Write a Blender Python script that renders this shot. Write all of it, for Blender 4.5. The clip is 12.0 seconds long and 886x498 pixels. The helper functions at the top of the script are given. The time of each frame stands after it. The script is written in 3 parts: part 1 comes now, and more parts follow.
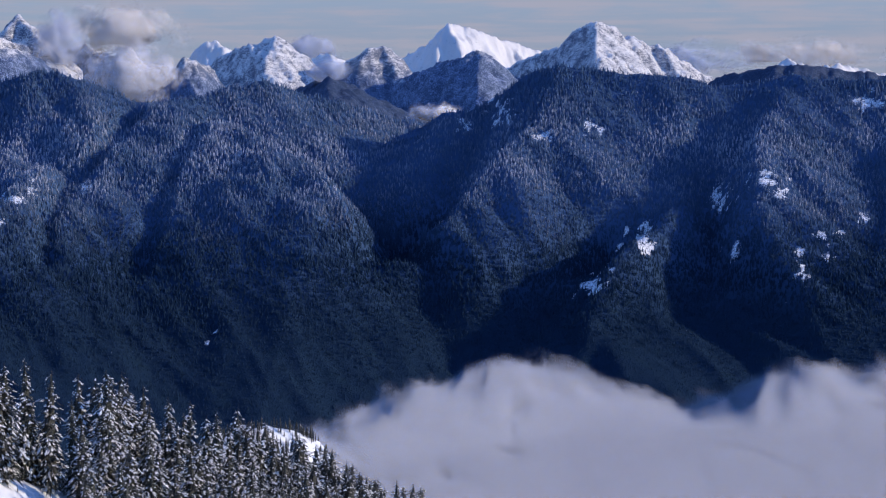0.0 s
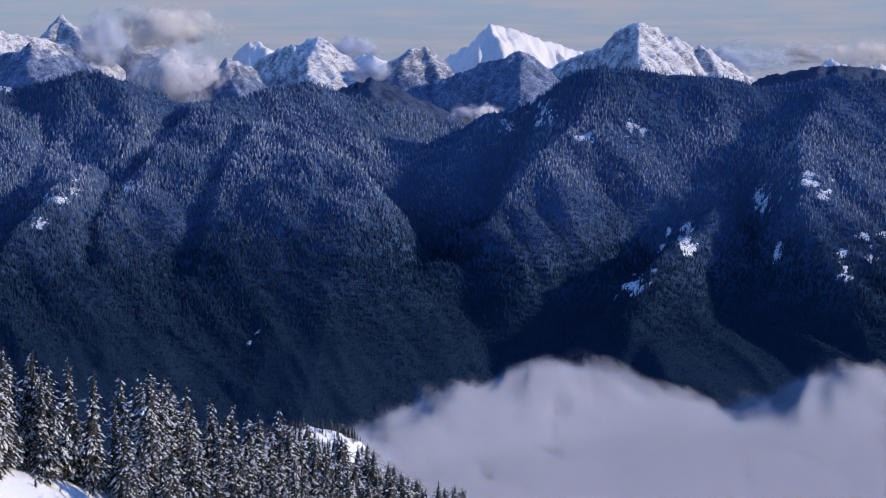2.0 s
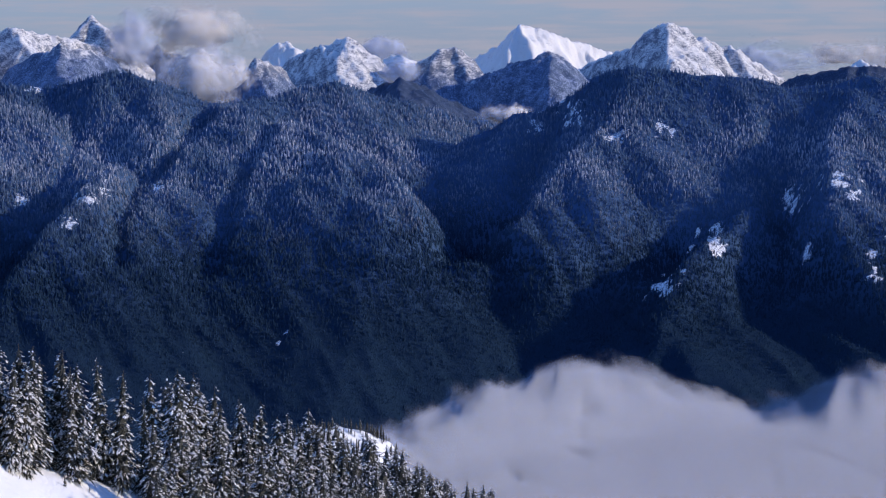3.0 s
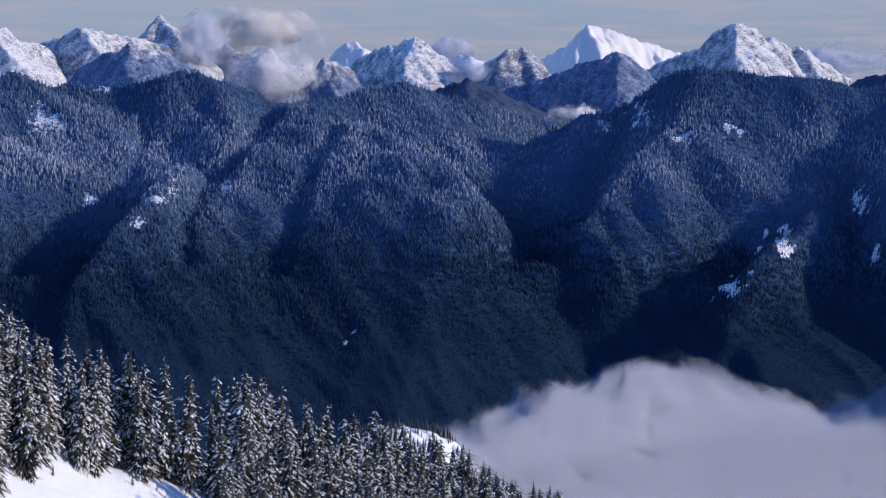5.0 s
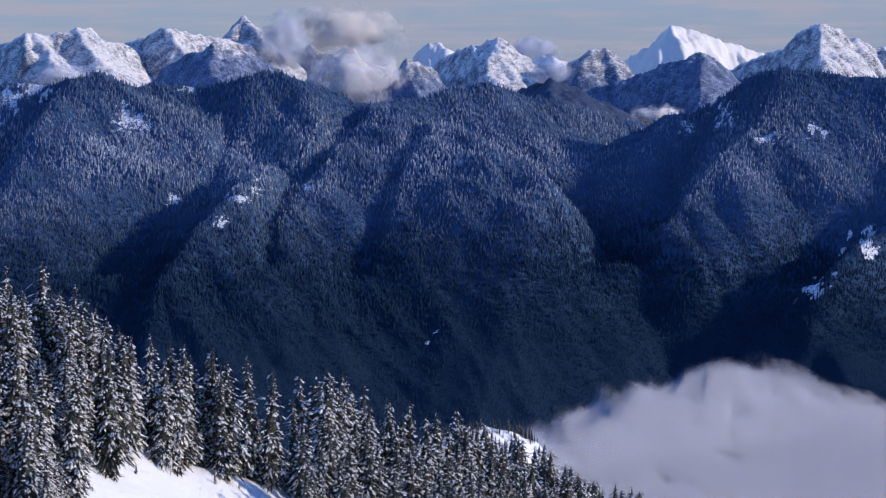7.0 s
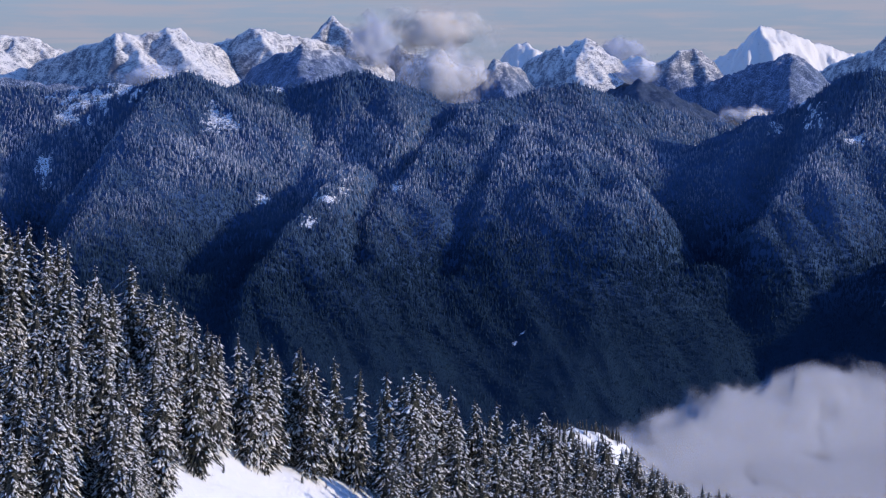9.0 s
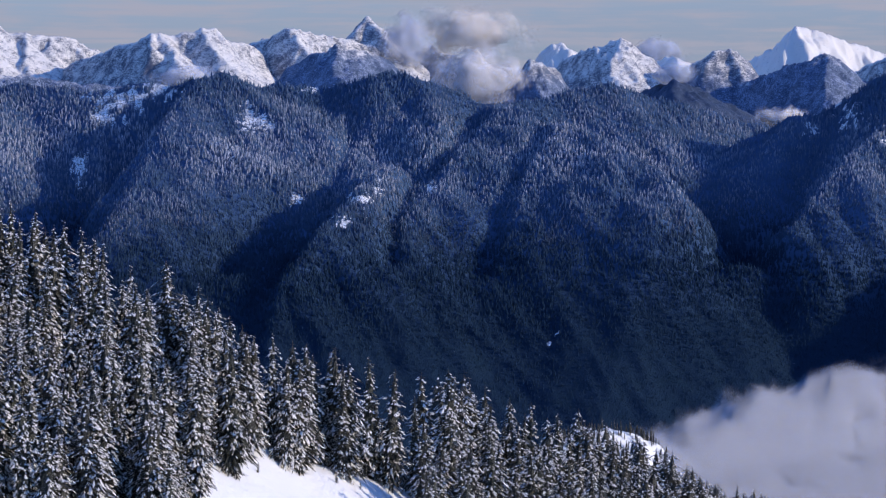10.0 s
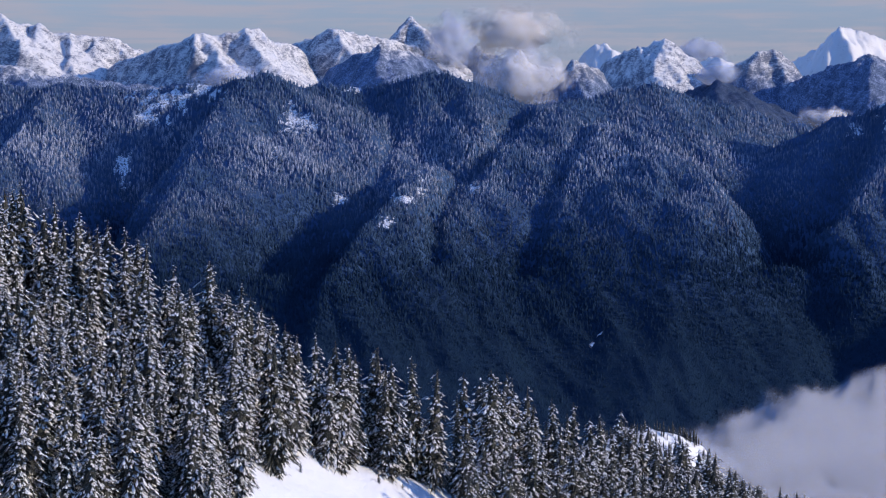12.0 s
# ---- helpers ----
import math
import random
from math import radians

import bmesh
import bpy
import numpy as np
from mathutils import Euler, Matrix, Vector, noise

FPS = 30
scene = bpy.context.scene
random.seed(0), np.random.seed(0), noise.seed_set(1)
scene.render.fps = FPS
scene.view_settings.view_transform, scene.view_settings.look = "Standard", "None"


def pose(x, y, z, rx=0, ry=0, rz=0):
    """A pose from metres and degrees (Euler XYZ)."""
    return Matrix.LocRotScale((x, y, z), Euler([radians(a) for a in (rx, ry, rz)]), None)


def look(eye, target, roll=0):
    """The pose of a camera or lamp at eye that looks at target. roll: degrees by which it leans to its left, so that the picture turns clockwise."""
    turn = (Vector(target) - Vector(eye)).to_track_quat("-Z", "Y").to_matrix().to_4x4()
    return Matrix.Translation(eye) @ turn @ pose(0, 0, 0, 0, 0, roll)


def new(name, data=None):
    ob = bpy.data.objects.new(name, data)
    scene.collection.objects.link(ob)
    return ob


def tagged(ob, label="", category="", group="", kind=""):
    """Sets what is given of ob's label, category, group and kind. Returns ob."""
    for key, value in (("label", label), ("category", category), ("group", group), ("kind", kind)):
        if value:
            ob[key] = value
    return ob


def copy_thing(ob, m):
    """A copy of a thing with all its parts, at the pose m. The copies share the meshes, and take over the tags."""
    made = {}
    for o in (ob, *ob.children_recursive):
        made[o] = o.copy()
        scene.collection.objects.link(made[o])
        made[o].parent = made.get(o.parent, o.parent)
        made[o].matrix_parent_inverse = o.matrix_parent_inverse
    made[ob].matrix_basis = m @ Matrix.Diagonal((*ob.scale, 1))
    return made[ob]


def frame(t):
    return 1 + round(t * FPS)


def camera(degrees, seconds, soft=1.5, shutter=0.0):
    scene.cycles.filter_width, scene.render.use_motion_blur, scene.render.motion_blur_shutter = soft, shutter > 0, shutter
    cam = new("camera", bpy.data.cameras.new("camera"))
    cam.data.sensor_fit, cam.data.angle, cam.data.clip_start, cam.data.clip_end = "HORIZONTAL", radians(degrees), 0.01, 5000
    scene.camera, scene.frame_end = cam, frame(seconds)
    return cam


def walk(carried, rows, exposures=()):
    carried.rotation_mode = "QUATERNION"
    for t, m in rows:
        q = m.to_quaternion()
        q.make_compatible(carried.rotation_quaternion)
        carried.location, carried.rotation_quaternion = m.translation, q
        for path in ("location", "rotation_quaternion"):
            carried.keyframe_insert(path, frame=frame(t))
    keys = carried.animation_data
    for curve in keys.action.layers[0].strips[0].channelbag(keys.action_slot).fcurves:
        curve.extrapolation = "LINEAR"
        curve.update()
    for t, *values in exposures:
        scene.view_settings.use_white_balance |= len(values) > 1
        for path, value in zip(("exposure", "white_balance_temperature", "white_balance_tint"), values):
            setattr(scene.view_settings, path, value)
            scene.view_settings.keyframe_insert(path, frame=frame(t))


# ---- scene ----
EYE = 420.0
cam = camera(2 * math.degrees(math.atan(784 / 4600)), 12.0, soft=1.25)
ROWS = [
    (0.0, 86.119, -0.202, -4.241), (0.5, 86.121, -0.206, -4.053), (1.0, 86.123, -0.209, -3.841),
    (1.5, 86.128, -0.216, -3.603), (2.0, 86.131, -0.225, -3.314), (2.5, 86.134, -0.233, -3.021),
    (3.0, 86.136, -0.242, -2.673), (5.0, 86.135, -0.309, -1.185), (5.5, 86.135, -0.322, -0.764),
    (6.0, 86.135, -0.337, -0.275), (6.5, 86.132, -0.355, 0.185), (8.5, 86.128, -0.427, 2.077),
    (9.0, 86.128, -0.443, 2.575), (9.5, 86.127, -0.461, 2.984), (10.0, 86.127, -0.476, 3.342),
    (10.5, 86.128, -0.488, 3.611), (11.0, 86.127, -0.498, 3.862), (11.5, 86.127, -0.508, 4.076),
    (12.0, 86.126, -0.515, 4.290),
]
walk(cam, [(t, pose(0, 0, EYE, rx, ry, rz)) for t, rx, ry, rz in ROWS])

# ---- light: low winter sun from the right, slightly behind ----
SUN_AZ, SUN_EL = 101.0, 18.3
sun = new("sun", bpy.data.lights.new("sun", "SUN"))
sun.data.energy, sun.data.angle, sun.data.color = 3.7, radians(1.0), (1.0, 0.885, 0.76)
SUN_DIR = Vector((math.sin(radians(SUN_AZ)) * math.cos(radians(SUN_EL)), math.cos(radians(SUN_AZ)) * math.cos(radians(SUN_EL)), math.sin(radians(SUN_EL))))
sun.matrix_world = look(SUN_DIR * 3000 + Vector((0, 0, EYE)), (0, 0, EYE))
scene.view_settings.exposure = 0.0
scene.cycles.transparent_max_bounces = 90


class Nodes:
    """Short hand for a node tree."""

    def __init__(self, tree):
        self.tree = tree
        tree.nodes.clear()

    def add(self, kind, inputs=None, **settings):
        n = self.tree.nodes.new("ShaderNode" + kind)
        for key, value in settings.items():
            setattr(n, key, value)
        for key, value in (inputs or {}).items():
            self.put(n.inputs[key], value)
        return n

    def put(self, socket, value):
        if isinstance(value, bpy.types.NodeSocket):
            self.tree.links.new(value, socket)
        else:
            socket.default_value = value

    def math(self, op, a, b=0.0, c=0.0, clamp=False):
        n = self.add("Math", operation=op, use_clamp=clamp)
        for s, v in zip(n.inputs, (a, b, c)):
            self.put(s, v)
        return n.outputs[0]

    def ramp(self, value, lo, hi, to0=0.0, to1=1.0):
        n = self.add("MapRange", {"Value": value, "From Min": lo, "From Max": hi, "To Min": to0, "To Max": to1}, interpolation_type="SMOOTHSTEP")
        return n.outputs[0]

    def mix(self, f, a, b):
        n = self.add("Mix", data_type="RGBA")
        for s, v in zip((n.inputs[0], n.inputs[6], n.inputs[7]), (f, a, b)):
            self.put(s, v)
        return n.outputs[2]

    def noise(self, vec, scale, detail=4.0, rough=0.55, distort=0.0):
        n = self.add("TexNoise", {"Vector": vec, "Scale": scale, "Detail": detail, "Roughness": rough, "Distortion": distort})
        return n.outputs[0]

    def scaled(self, vec, s):
        return self.add("Mapping", {"Vector": vec, "Scale": s}).outputs[0]


def make_world():
    w = bpy.data.worlds.new("sky")
    scene.world = w
    w.use_nodes = True
    n = Nodes(w.node_tree)
    sky = n.add("TexSky", sky_type="NISHITA", sun_disc=False, sun_elevation=radians(SUN_EL), sun_rotation=radians(SUN_AZ),
                altitude=1400.0, air_density=1.3, dust_density=0.3, ozone_density=4.0).outputs[0]
    co = n.add("TexCoord").outputs["Generated"]
    up = n.add("SeparateXYZ", {0: co}).outputs[2]
    # stratus streaks and a pale bank low over the horizon, all round
    a = n.noise(n.scaled(co, (5.0, 5.0, 90.0)), 3.0, 5.0, 0.55, 0.4)
    b = n.noise(n.scaled(co, (14.0, 14.0, 60.0)), 2.2, 6.0, 0.6, 0.2)
    streak = n.math("ADD", n.math("MULTIPLY", a, 0.6), n.math("MULTIPLY", b, 0.4))
    low = n.ramp(up, 0.0, 0.2, 1.0, 0.0)
    cover = n.math("MULTIPLY", n.ramp(streak, 0.40, 0.62), low)
    sky_blue = n.add("Mix", {0: 1.0, 6: sky, 7: (SKY_TINT[0], SKY_TINT[1], SKY_TINT[2], 1)}, data_type="RGBA", blend_type="MULTIPLY").outputs[2]
    haze = n.mix(n.math("MULTIPLY", low, 0.85), sky_blue, (1.28, 1.55, 2.42, 1))
    out = n.mix(n.math("MULTIPLY", cover, 0.75), haze, (2.45, 2.38, 2.95, 1))
    bg = n.add("Background", {"Color": out, "Strength": 0.165})
    n.tree.links.new(bg.outputs[0], n.add("OutputWorld").inputs[0])


SKY_TINT = (0.88, 1.11, 1.77)
make_world()


# ---- materials ----
def material(name):
    m = bpy.data.materials.new(name)
    m.use_nodes = True
    return m, Nodes(m.node_tree)


def finish(n, color, rough=0.8, bump=None, strength=0.5, distance=1.0, spec=0.3):
    ins = {"Base Color": color, "Roughness": rough, "Specular IOR Level": spec}
    if bump is not None:
        ins["Normal"] = n.add("Bump", {"Height": bump, "Strength": strength, "Distance": distance}).outputs[0]
    p = n.add("BsdfPrincipled", ins)
    n.tree.links.new(p.outputs[0], n.add("OutputMaterial").inputs[0])


def snow_material():
    m, n = material("snow")
    p = n.add("NewGeometry").outputs["Position"]
    fine = n.noise(p, 1.2, 6.0, 0.6)
    broad = n.noise(p, 0.12, 3.0)
    col = n.mix(broad, (0.85, 0.82, 0.78, 1), (0.91, 0.88, 0.84, 1))
    h = n.math("ADD", n.math("MULTIPLY", fine, 0.3), broad)
    finish(n, col, 0.55, h, 0.6, 1.5)
    return m


def hillside_material():
    """Forest floor with tree shade and haze put into its colour, and snow over broken rock where the woods are open."""
    m, n = material("hillside_ground")
    p = n.add("NewGeometry").outputs["Position"]
    open_ = n.add("Attribute", attribute_name="open").outputs["Fac"]
    fine = n.noise(p, 0.5, 5.0, 0.65)
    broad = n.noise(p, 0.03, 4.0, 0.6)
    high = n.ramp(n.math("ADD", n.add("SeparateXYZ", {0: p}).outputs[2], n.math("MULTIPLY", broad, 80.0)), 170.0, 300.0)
    # low floor dark in place of canopy shade, high floor blue for haze
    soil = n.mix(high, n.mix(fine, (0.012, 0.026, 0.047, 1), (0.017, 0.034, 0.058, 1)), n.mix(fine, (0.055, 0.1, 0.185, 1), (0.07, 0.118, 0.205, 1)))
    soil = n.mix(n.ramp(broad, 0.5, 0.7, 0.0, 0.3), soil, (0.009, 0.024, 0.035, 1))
    rock = n.mix(fine, (0.05, 0.055, 0.065, 1), (0.2, 0.2, 0.2, 1))
    cliff = n.mix(n.ramp(n.noise(p, 0.38, 6.0, 0.75), 0.43, 0.50), rock, (0.86, 0.85, 0.85, 1))
    ragged = n.math("ADD", open_, n.math("MULTIPLY", n.math("SUBTRACT", n.noise(p, 0.30, 5.0, 0.75), 0.5), 1.7))
    col = n.mix(n.ramp(ragged, 0.32, 0.48), soil, cliff)
    finish(n, col, 0.95, fine, 0.8, 3.0, 0.0)
    return m


def forest_material():
    m, n = material("frosted_forest")
    g = n.add("NewGeometry")
    p, rnd = g.outputs["Position"], g.outputs["Random Per Island"]
    frost = n.add("Attribute", attribute_name="frost").outputs["Fac"]
    # needles paler and bluer than foliage: distance haze put into their colour
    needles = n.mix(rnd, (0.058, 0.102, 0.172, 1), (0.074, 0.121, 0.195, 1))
    # greener woods without frost on the lower slopes; shade is put into their dark colour
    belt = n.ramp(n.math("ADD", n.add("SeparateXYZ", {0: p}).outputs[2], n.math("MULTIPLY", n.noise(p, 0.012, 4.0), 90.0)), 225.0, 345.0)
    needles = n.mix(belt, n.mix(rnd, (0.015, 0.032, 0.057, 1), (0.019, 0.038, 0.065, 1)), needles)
    grain = n.noise(p, 0.8, 3.0, 0.75)
    f = n.math("ADD", frost, n.math("MULTIPLY", n.math("SUBTRACT", grain, 0.5), n.math("MULTIPLY", frost, 2.2)))
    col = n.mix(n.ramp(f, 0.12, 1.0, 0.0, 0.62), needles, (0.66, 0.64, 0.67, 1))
    finish(n, col, 0.95, grain, 0.35, 1.0, 0.0)
    return m


def mountain_material(name, trees, snowy, dust=0.5, needles=((0.03, 0.052, 0.1, 1), (0.07, 0.1, 0.16, 1))):
    """Snow over banded rock, with sparse forest on the lower flanks; haze is put into the blue of rock and woods."""
    m, n = material(name)
    g = n.add("NewGeometry")
    p, nz = g.outputs["Position"], n.add("SeparateXYZ", {0: g.outputs["Normal"]}).outputs[2]
    z = n.add("SeparateXYZ", {0: p}).outputs[2]
    a = n.noise(p, 0.06, 9.0, 0.75)
    b = n.noise(n.scaled(p, (1, 1, 5.0)), 0.14, 7.0, 0.75)
    c = n.noise(p, 0.55, 4.0, 0.7)
    rock = n.mix(b, (0.055, 0.07, 0.105, 1), (0.17, 0.18, 0.215, 1))
    cover = n.math("ADD", n.math("ADD", n.math("ADD", 0.3, n.math("MULTIPLY", nz, 0.55)), n.math("MULTIPLY", n.math("SUBTRACT", a, 0.5), 1.25)), n.math("MULTIPLY", n.math("SUBTRACT", b, 0.5), 1.0))
    cover = n.math("ADD", cover, n.math("MULTIPLY", n.math("SUBTRACT", c, 0.5), 0.8))
    col = n.mix(n.ramp(cover, 0.54 - snowy, 0.90 - snowy), rock, (0.75, 0.70, 0.64, 1))
    # blue needles and bluish snow dust take the place of distance haze
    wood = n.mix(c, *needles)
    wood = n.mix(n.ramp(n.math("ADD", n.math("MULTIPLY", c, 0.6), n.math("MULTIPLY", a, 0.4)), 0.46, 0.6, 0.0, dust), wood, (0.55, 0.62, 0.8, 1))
    line = n.math("ADD", z, n.math("MULTIPLY", n.math("SUBTRACT", a, 0.5), 90.0))
    col = n.mix(n.ramp(line, trees - 12, trees + 18, 1.0, 0.0), col, wood)
    finish(n, col, 0.75, n.math("ADD", a, n.math("MULTIPLY", b, 0.4)), 0.8, 2.2)
    return m


def needle_material():
    m, n = material("conifer_needles")
    p = n.add("TexCoord").outputs["Object"]
    rnd = n.add("ObjectInfo").outputs["Random"]
    g = n.noise(p, 5.0, 4.0, 0.7)
    col = n.mix(g, (0.022, 0.024, 0.018, 1), (0.058, 0.06, 0.042, 1))
    col = n.mix(n.math("MULTIPLY", rnd, 0.5), col, (0.055, 0.047, 0.038, 1))
    col = n.mix(n.ramp(n.noise(p, 8.0, 3.0, 0.7), 0.56, 0.68, 0.0, 0.35), col, (0.85, 0.81, 0.76, 1))
    finish(n, col, 0.75, g, 0.8, 0.2)
    return m


def bough_snow_material():
    m, n = material("bough_snow")
    p = n.add("TexCoord").outputs["Object"]
    g = n.noise(p, 4.0, 4.0, 0.7)
    col = n.mix(n.ramp(n.noise(p, 9.0, 3.0, 0.7), 0.34, 0.46), (0.06, 0.055, 0.045, 1), (0.94, 0.885, 0.81, 1))
    finish(n, col, 0.6, g, 0.7, 0.15)
    return m


def bark_material():
    m, n = material("bark")
    p = n.add("TexCoord").outputs["Object"]
    g = n.noise(n.scaled(p, (6, 6, 1)), 3.0, 5.0, 0.7)
    finish(n, n.mix(g, (0.035, 0.028, 0.022, 1), (0.12, 0.10, 0.085, 1)), 0.9, g, 0.8, 0.05)
    return m


def mist_material(name, thick, scale, color=(0.86, 0.85, 0.89, 1), erode=0.66, even=0.9, rim=0.22, power=1.0):
    """Vapour: a share of it scatters light, the rest lets it through; wispy outside and closed within."""
    m, n = material(name)
    p = n.add("NewGeometry").outputs["Position"]
    f = n.noise(n.scaled(p, (1.0, 0.3, 1.0)), scale, 6.0, 0.58, 0.4)
    body = n.add("Attribute", attribute_name="body").outputs["Fac"]
    wisp = n.math("SUBTRACT", f, n.math("SUBTRACT", erode, n.math("MULTIPLY", body, 0.42)))
    alpha = n.math("MULTIPLY", n.ramp(wisp, -0.13, 0.18), n.math("MULTIPLY", n.math("ADD", rim, n.math("MULTIPLY", n.math("POWER", body, power), 1.0 - rim)), thick))
    # droplets scatter all ways: the light hardly depends on how a shell is turned
    turned = n.add("Mix", {0: even, 4: n.add("NewGeometry").outputs["Normal"], 5: (0.45, -0.45, 0.77)}, data_type="VECTOR").outputs[1]
    turned = n.add("VectorMath", {0: turned}, operation="NORMALIZE").outputs[0]
    d = n.add("BsdfDiffuse", {"Color": color, "Normal": turned})
    t = n.add("BsdfTranslucent", {"Color": color, "Normal": turned})
    lit = n.add("MixShader", {0: 0.2 if even > 0.5 else 0.5, 1: d.outputs[0], 2: t.outputs[0]})
    clear = n.add("BsdfTransparent")
    s = n.add("MixShader", {0: alpha, 1: clear.outputs[0], 2: lit.outputs[0]})
    n.tree.links.new(s.outputs[0], n.add("OutputMaterial").inputs[0])
    return m


SNOW, HILL, FOREST = snow_material(), hillside_material(), forest_material()
NEEDLES, BOUGH_SNOW, BARK = needle_material(), bough_snow_material(), bark_material()


# ---- arithmetic of the land ----
def at(az, el, d):
    """The place at bearing az and elevation el (degrees, from the eye), d metres away on the plan."""
    return d * math.sin(radians(az)), d * math.cos(radians(az)), EYE + d * math.tan(radians(el))


def lattice(ix, iy, seed):
    h = (ix.astype(np.int64) * 374761393 + iy.astype(np.int64) * 668265263 + seed * 974634777) & 0xFFFFFFFF
    h = ((h ^ (h >> 13)) * 1274126177) & 0xFFFFFFFF
    return ((h ^ (h >> 16)) & 0xFFFF) / 65535.0


def value_noise(x, y, seed):
    ix, iy = np.floor(x), np.floor(y)
    fx, fy = x - ix, y - iy
    fx, fy = fx * fx * fx * (fx * (fx * 6 - 15) + 10), fy * fy * fy * (fy * (fy * 6 - 15) + 10)
    a, b = lattice(ix, iy, seed), lattice(ix + 1, iy, seed)
    c, d = lattice(ix, iy + 1, seed), lattice(ix + 1, iy + 1, seed)
    return (a + (b - a) * fx) * (1 - fy) + (c + (d - c) * fx) * fy


def fbm(x, y, size, octaves=5, seed=0, gain=0.5, ridged=False):
    """Fractal noise about 0, between -1 and 1; ridged has sharp crests."""
    total, amp, norm = np.zeros_like(x, dtype=float), 1.0, 0.0
    for o in range(octaves):
        s = 2.03 ** o / size
        v = value_noise(x * s * 0.8 - y * s * 0.6 + 31.7 * o, x * s * 0.6 + y * s * 0.8 + 11.3 * o, seed + o) * 2 - 1
        total += amp * ((1 - 2 * np.abs(v)) if ridged else v)
        norm += amp
        amp *= gain
    return total / norm


def roofs(x, y, ridges, soft, blunt=8.0):
    """Land made of ridge lines: each falls off by its own slopes, left and right as seen from its foot; the highest wins, with soft hollows."""
    total = np.zeros_like(x, dtype=float)
    for line, (left, right) in ridges:
        best = np.full_like(x, -1e9, dtype=float)
        for (x0, y0, z0), (x1, y1, z1) in zip(line, line[1:]):
            dx, dy = x1 - x0, y1 - y0
            run = math.hypot(dx, dy) + 1e-9
            t = np.clip(((x - x0) * dx + (y - y0) * dy) / (run * run), 0, 1)
            ox, oy = x - x0 - t * dx, y - y0 - t * dy
            off = np.sqrt(ox * ox + oy * oy + blunt * blunt) - blunt
            side = (dx * oy - dy * ox) / run / (off + blunt)
            slope = left + (right - left) * (0.5 + 0.5 * np.clip(side * 1.5, -1, 1))
            best = np.maximum(best, z0 + t * (z1 - z0) - slope * off)
        total += np.exp(np.clip((best - EYE) / soft, -200, 600))
    return EYE + soft * np.log(total + 1e-80)


def sheet(name, x, y, z, mat, masks=None):
    """A grid of land as one smooth mesh."""
    rows, cols = x.shape
    co = np.stack([x, y, z], -1).reshape(-1, 3)
    i = np.arange(rows * cols).reshape(rows, cols)
    quads = np.stack([i[:-1, :-1], i[:-1, 1:], i[1:, 1:], i[1:, :-1]], -1).reshape(-1, 4)
    me = bpy.data.meshes.new(name)
    me.from_pydata(co, [], quads)
    me.polygons.foreach_set("use_smooth", np.ones(len(quads), dtype=bool))
    for key, values in (masks or {}).items():
        me.attributes.new(key, "FLOAT", "POINT").data.foreach_set("value", values.reshape(-1).astype(np.float32))
    me.materials.append(mat)
    me.update()
    return new(name, me)


def polar(az0, az1, n, d0, d1, m):
    a, d = np.meshgrid(np.radians(np.linspace(az0, az1, n)), np.linspace(d0, d1, m))
    return d * np.sin(a), d * np.cos(a)


# ---- valley floor, out to the horizon ----
FLOOR = -100.0
a, d = np.meshgrid(np.radians(np.linspace(-180, 180, 97)), np.array([0.0, 300, 700, 1200, 1800, 2400, 3000, 3600, 4300, 5200, 7000, 10000, 20000]))
gx, gy = d * np.sin(a), d * np.cos(a)
ground = sheet("ground", gx, gy, FLOOR + 12 * fbm(gx, gy, 700, 4, 3), HILL, {"open": np.zeros_like(gx)})
tagged(ground, "dark forested valley floor under snowy mountains", "ground", kind="structure")

# ---- the forested mountain side across the valley ----
TREE = 0.10   # elevation of a tree's height there, degrees


def spur(points, left, right):
    line = [at(az, el - TREE, d) for az, el, d in points]
    x, y, z = line[-1]
    d = math.hypot(x, y)
    if z < EYE - 220:   # run the toe out to the valley floor
        line.append((x * (1 - 520 / d), y * (1 - 520 / d), z - 290))
    return line, (left, right)


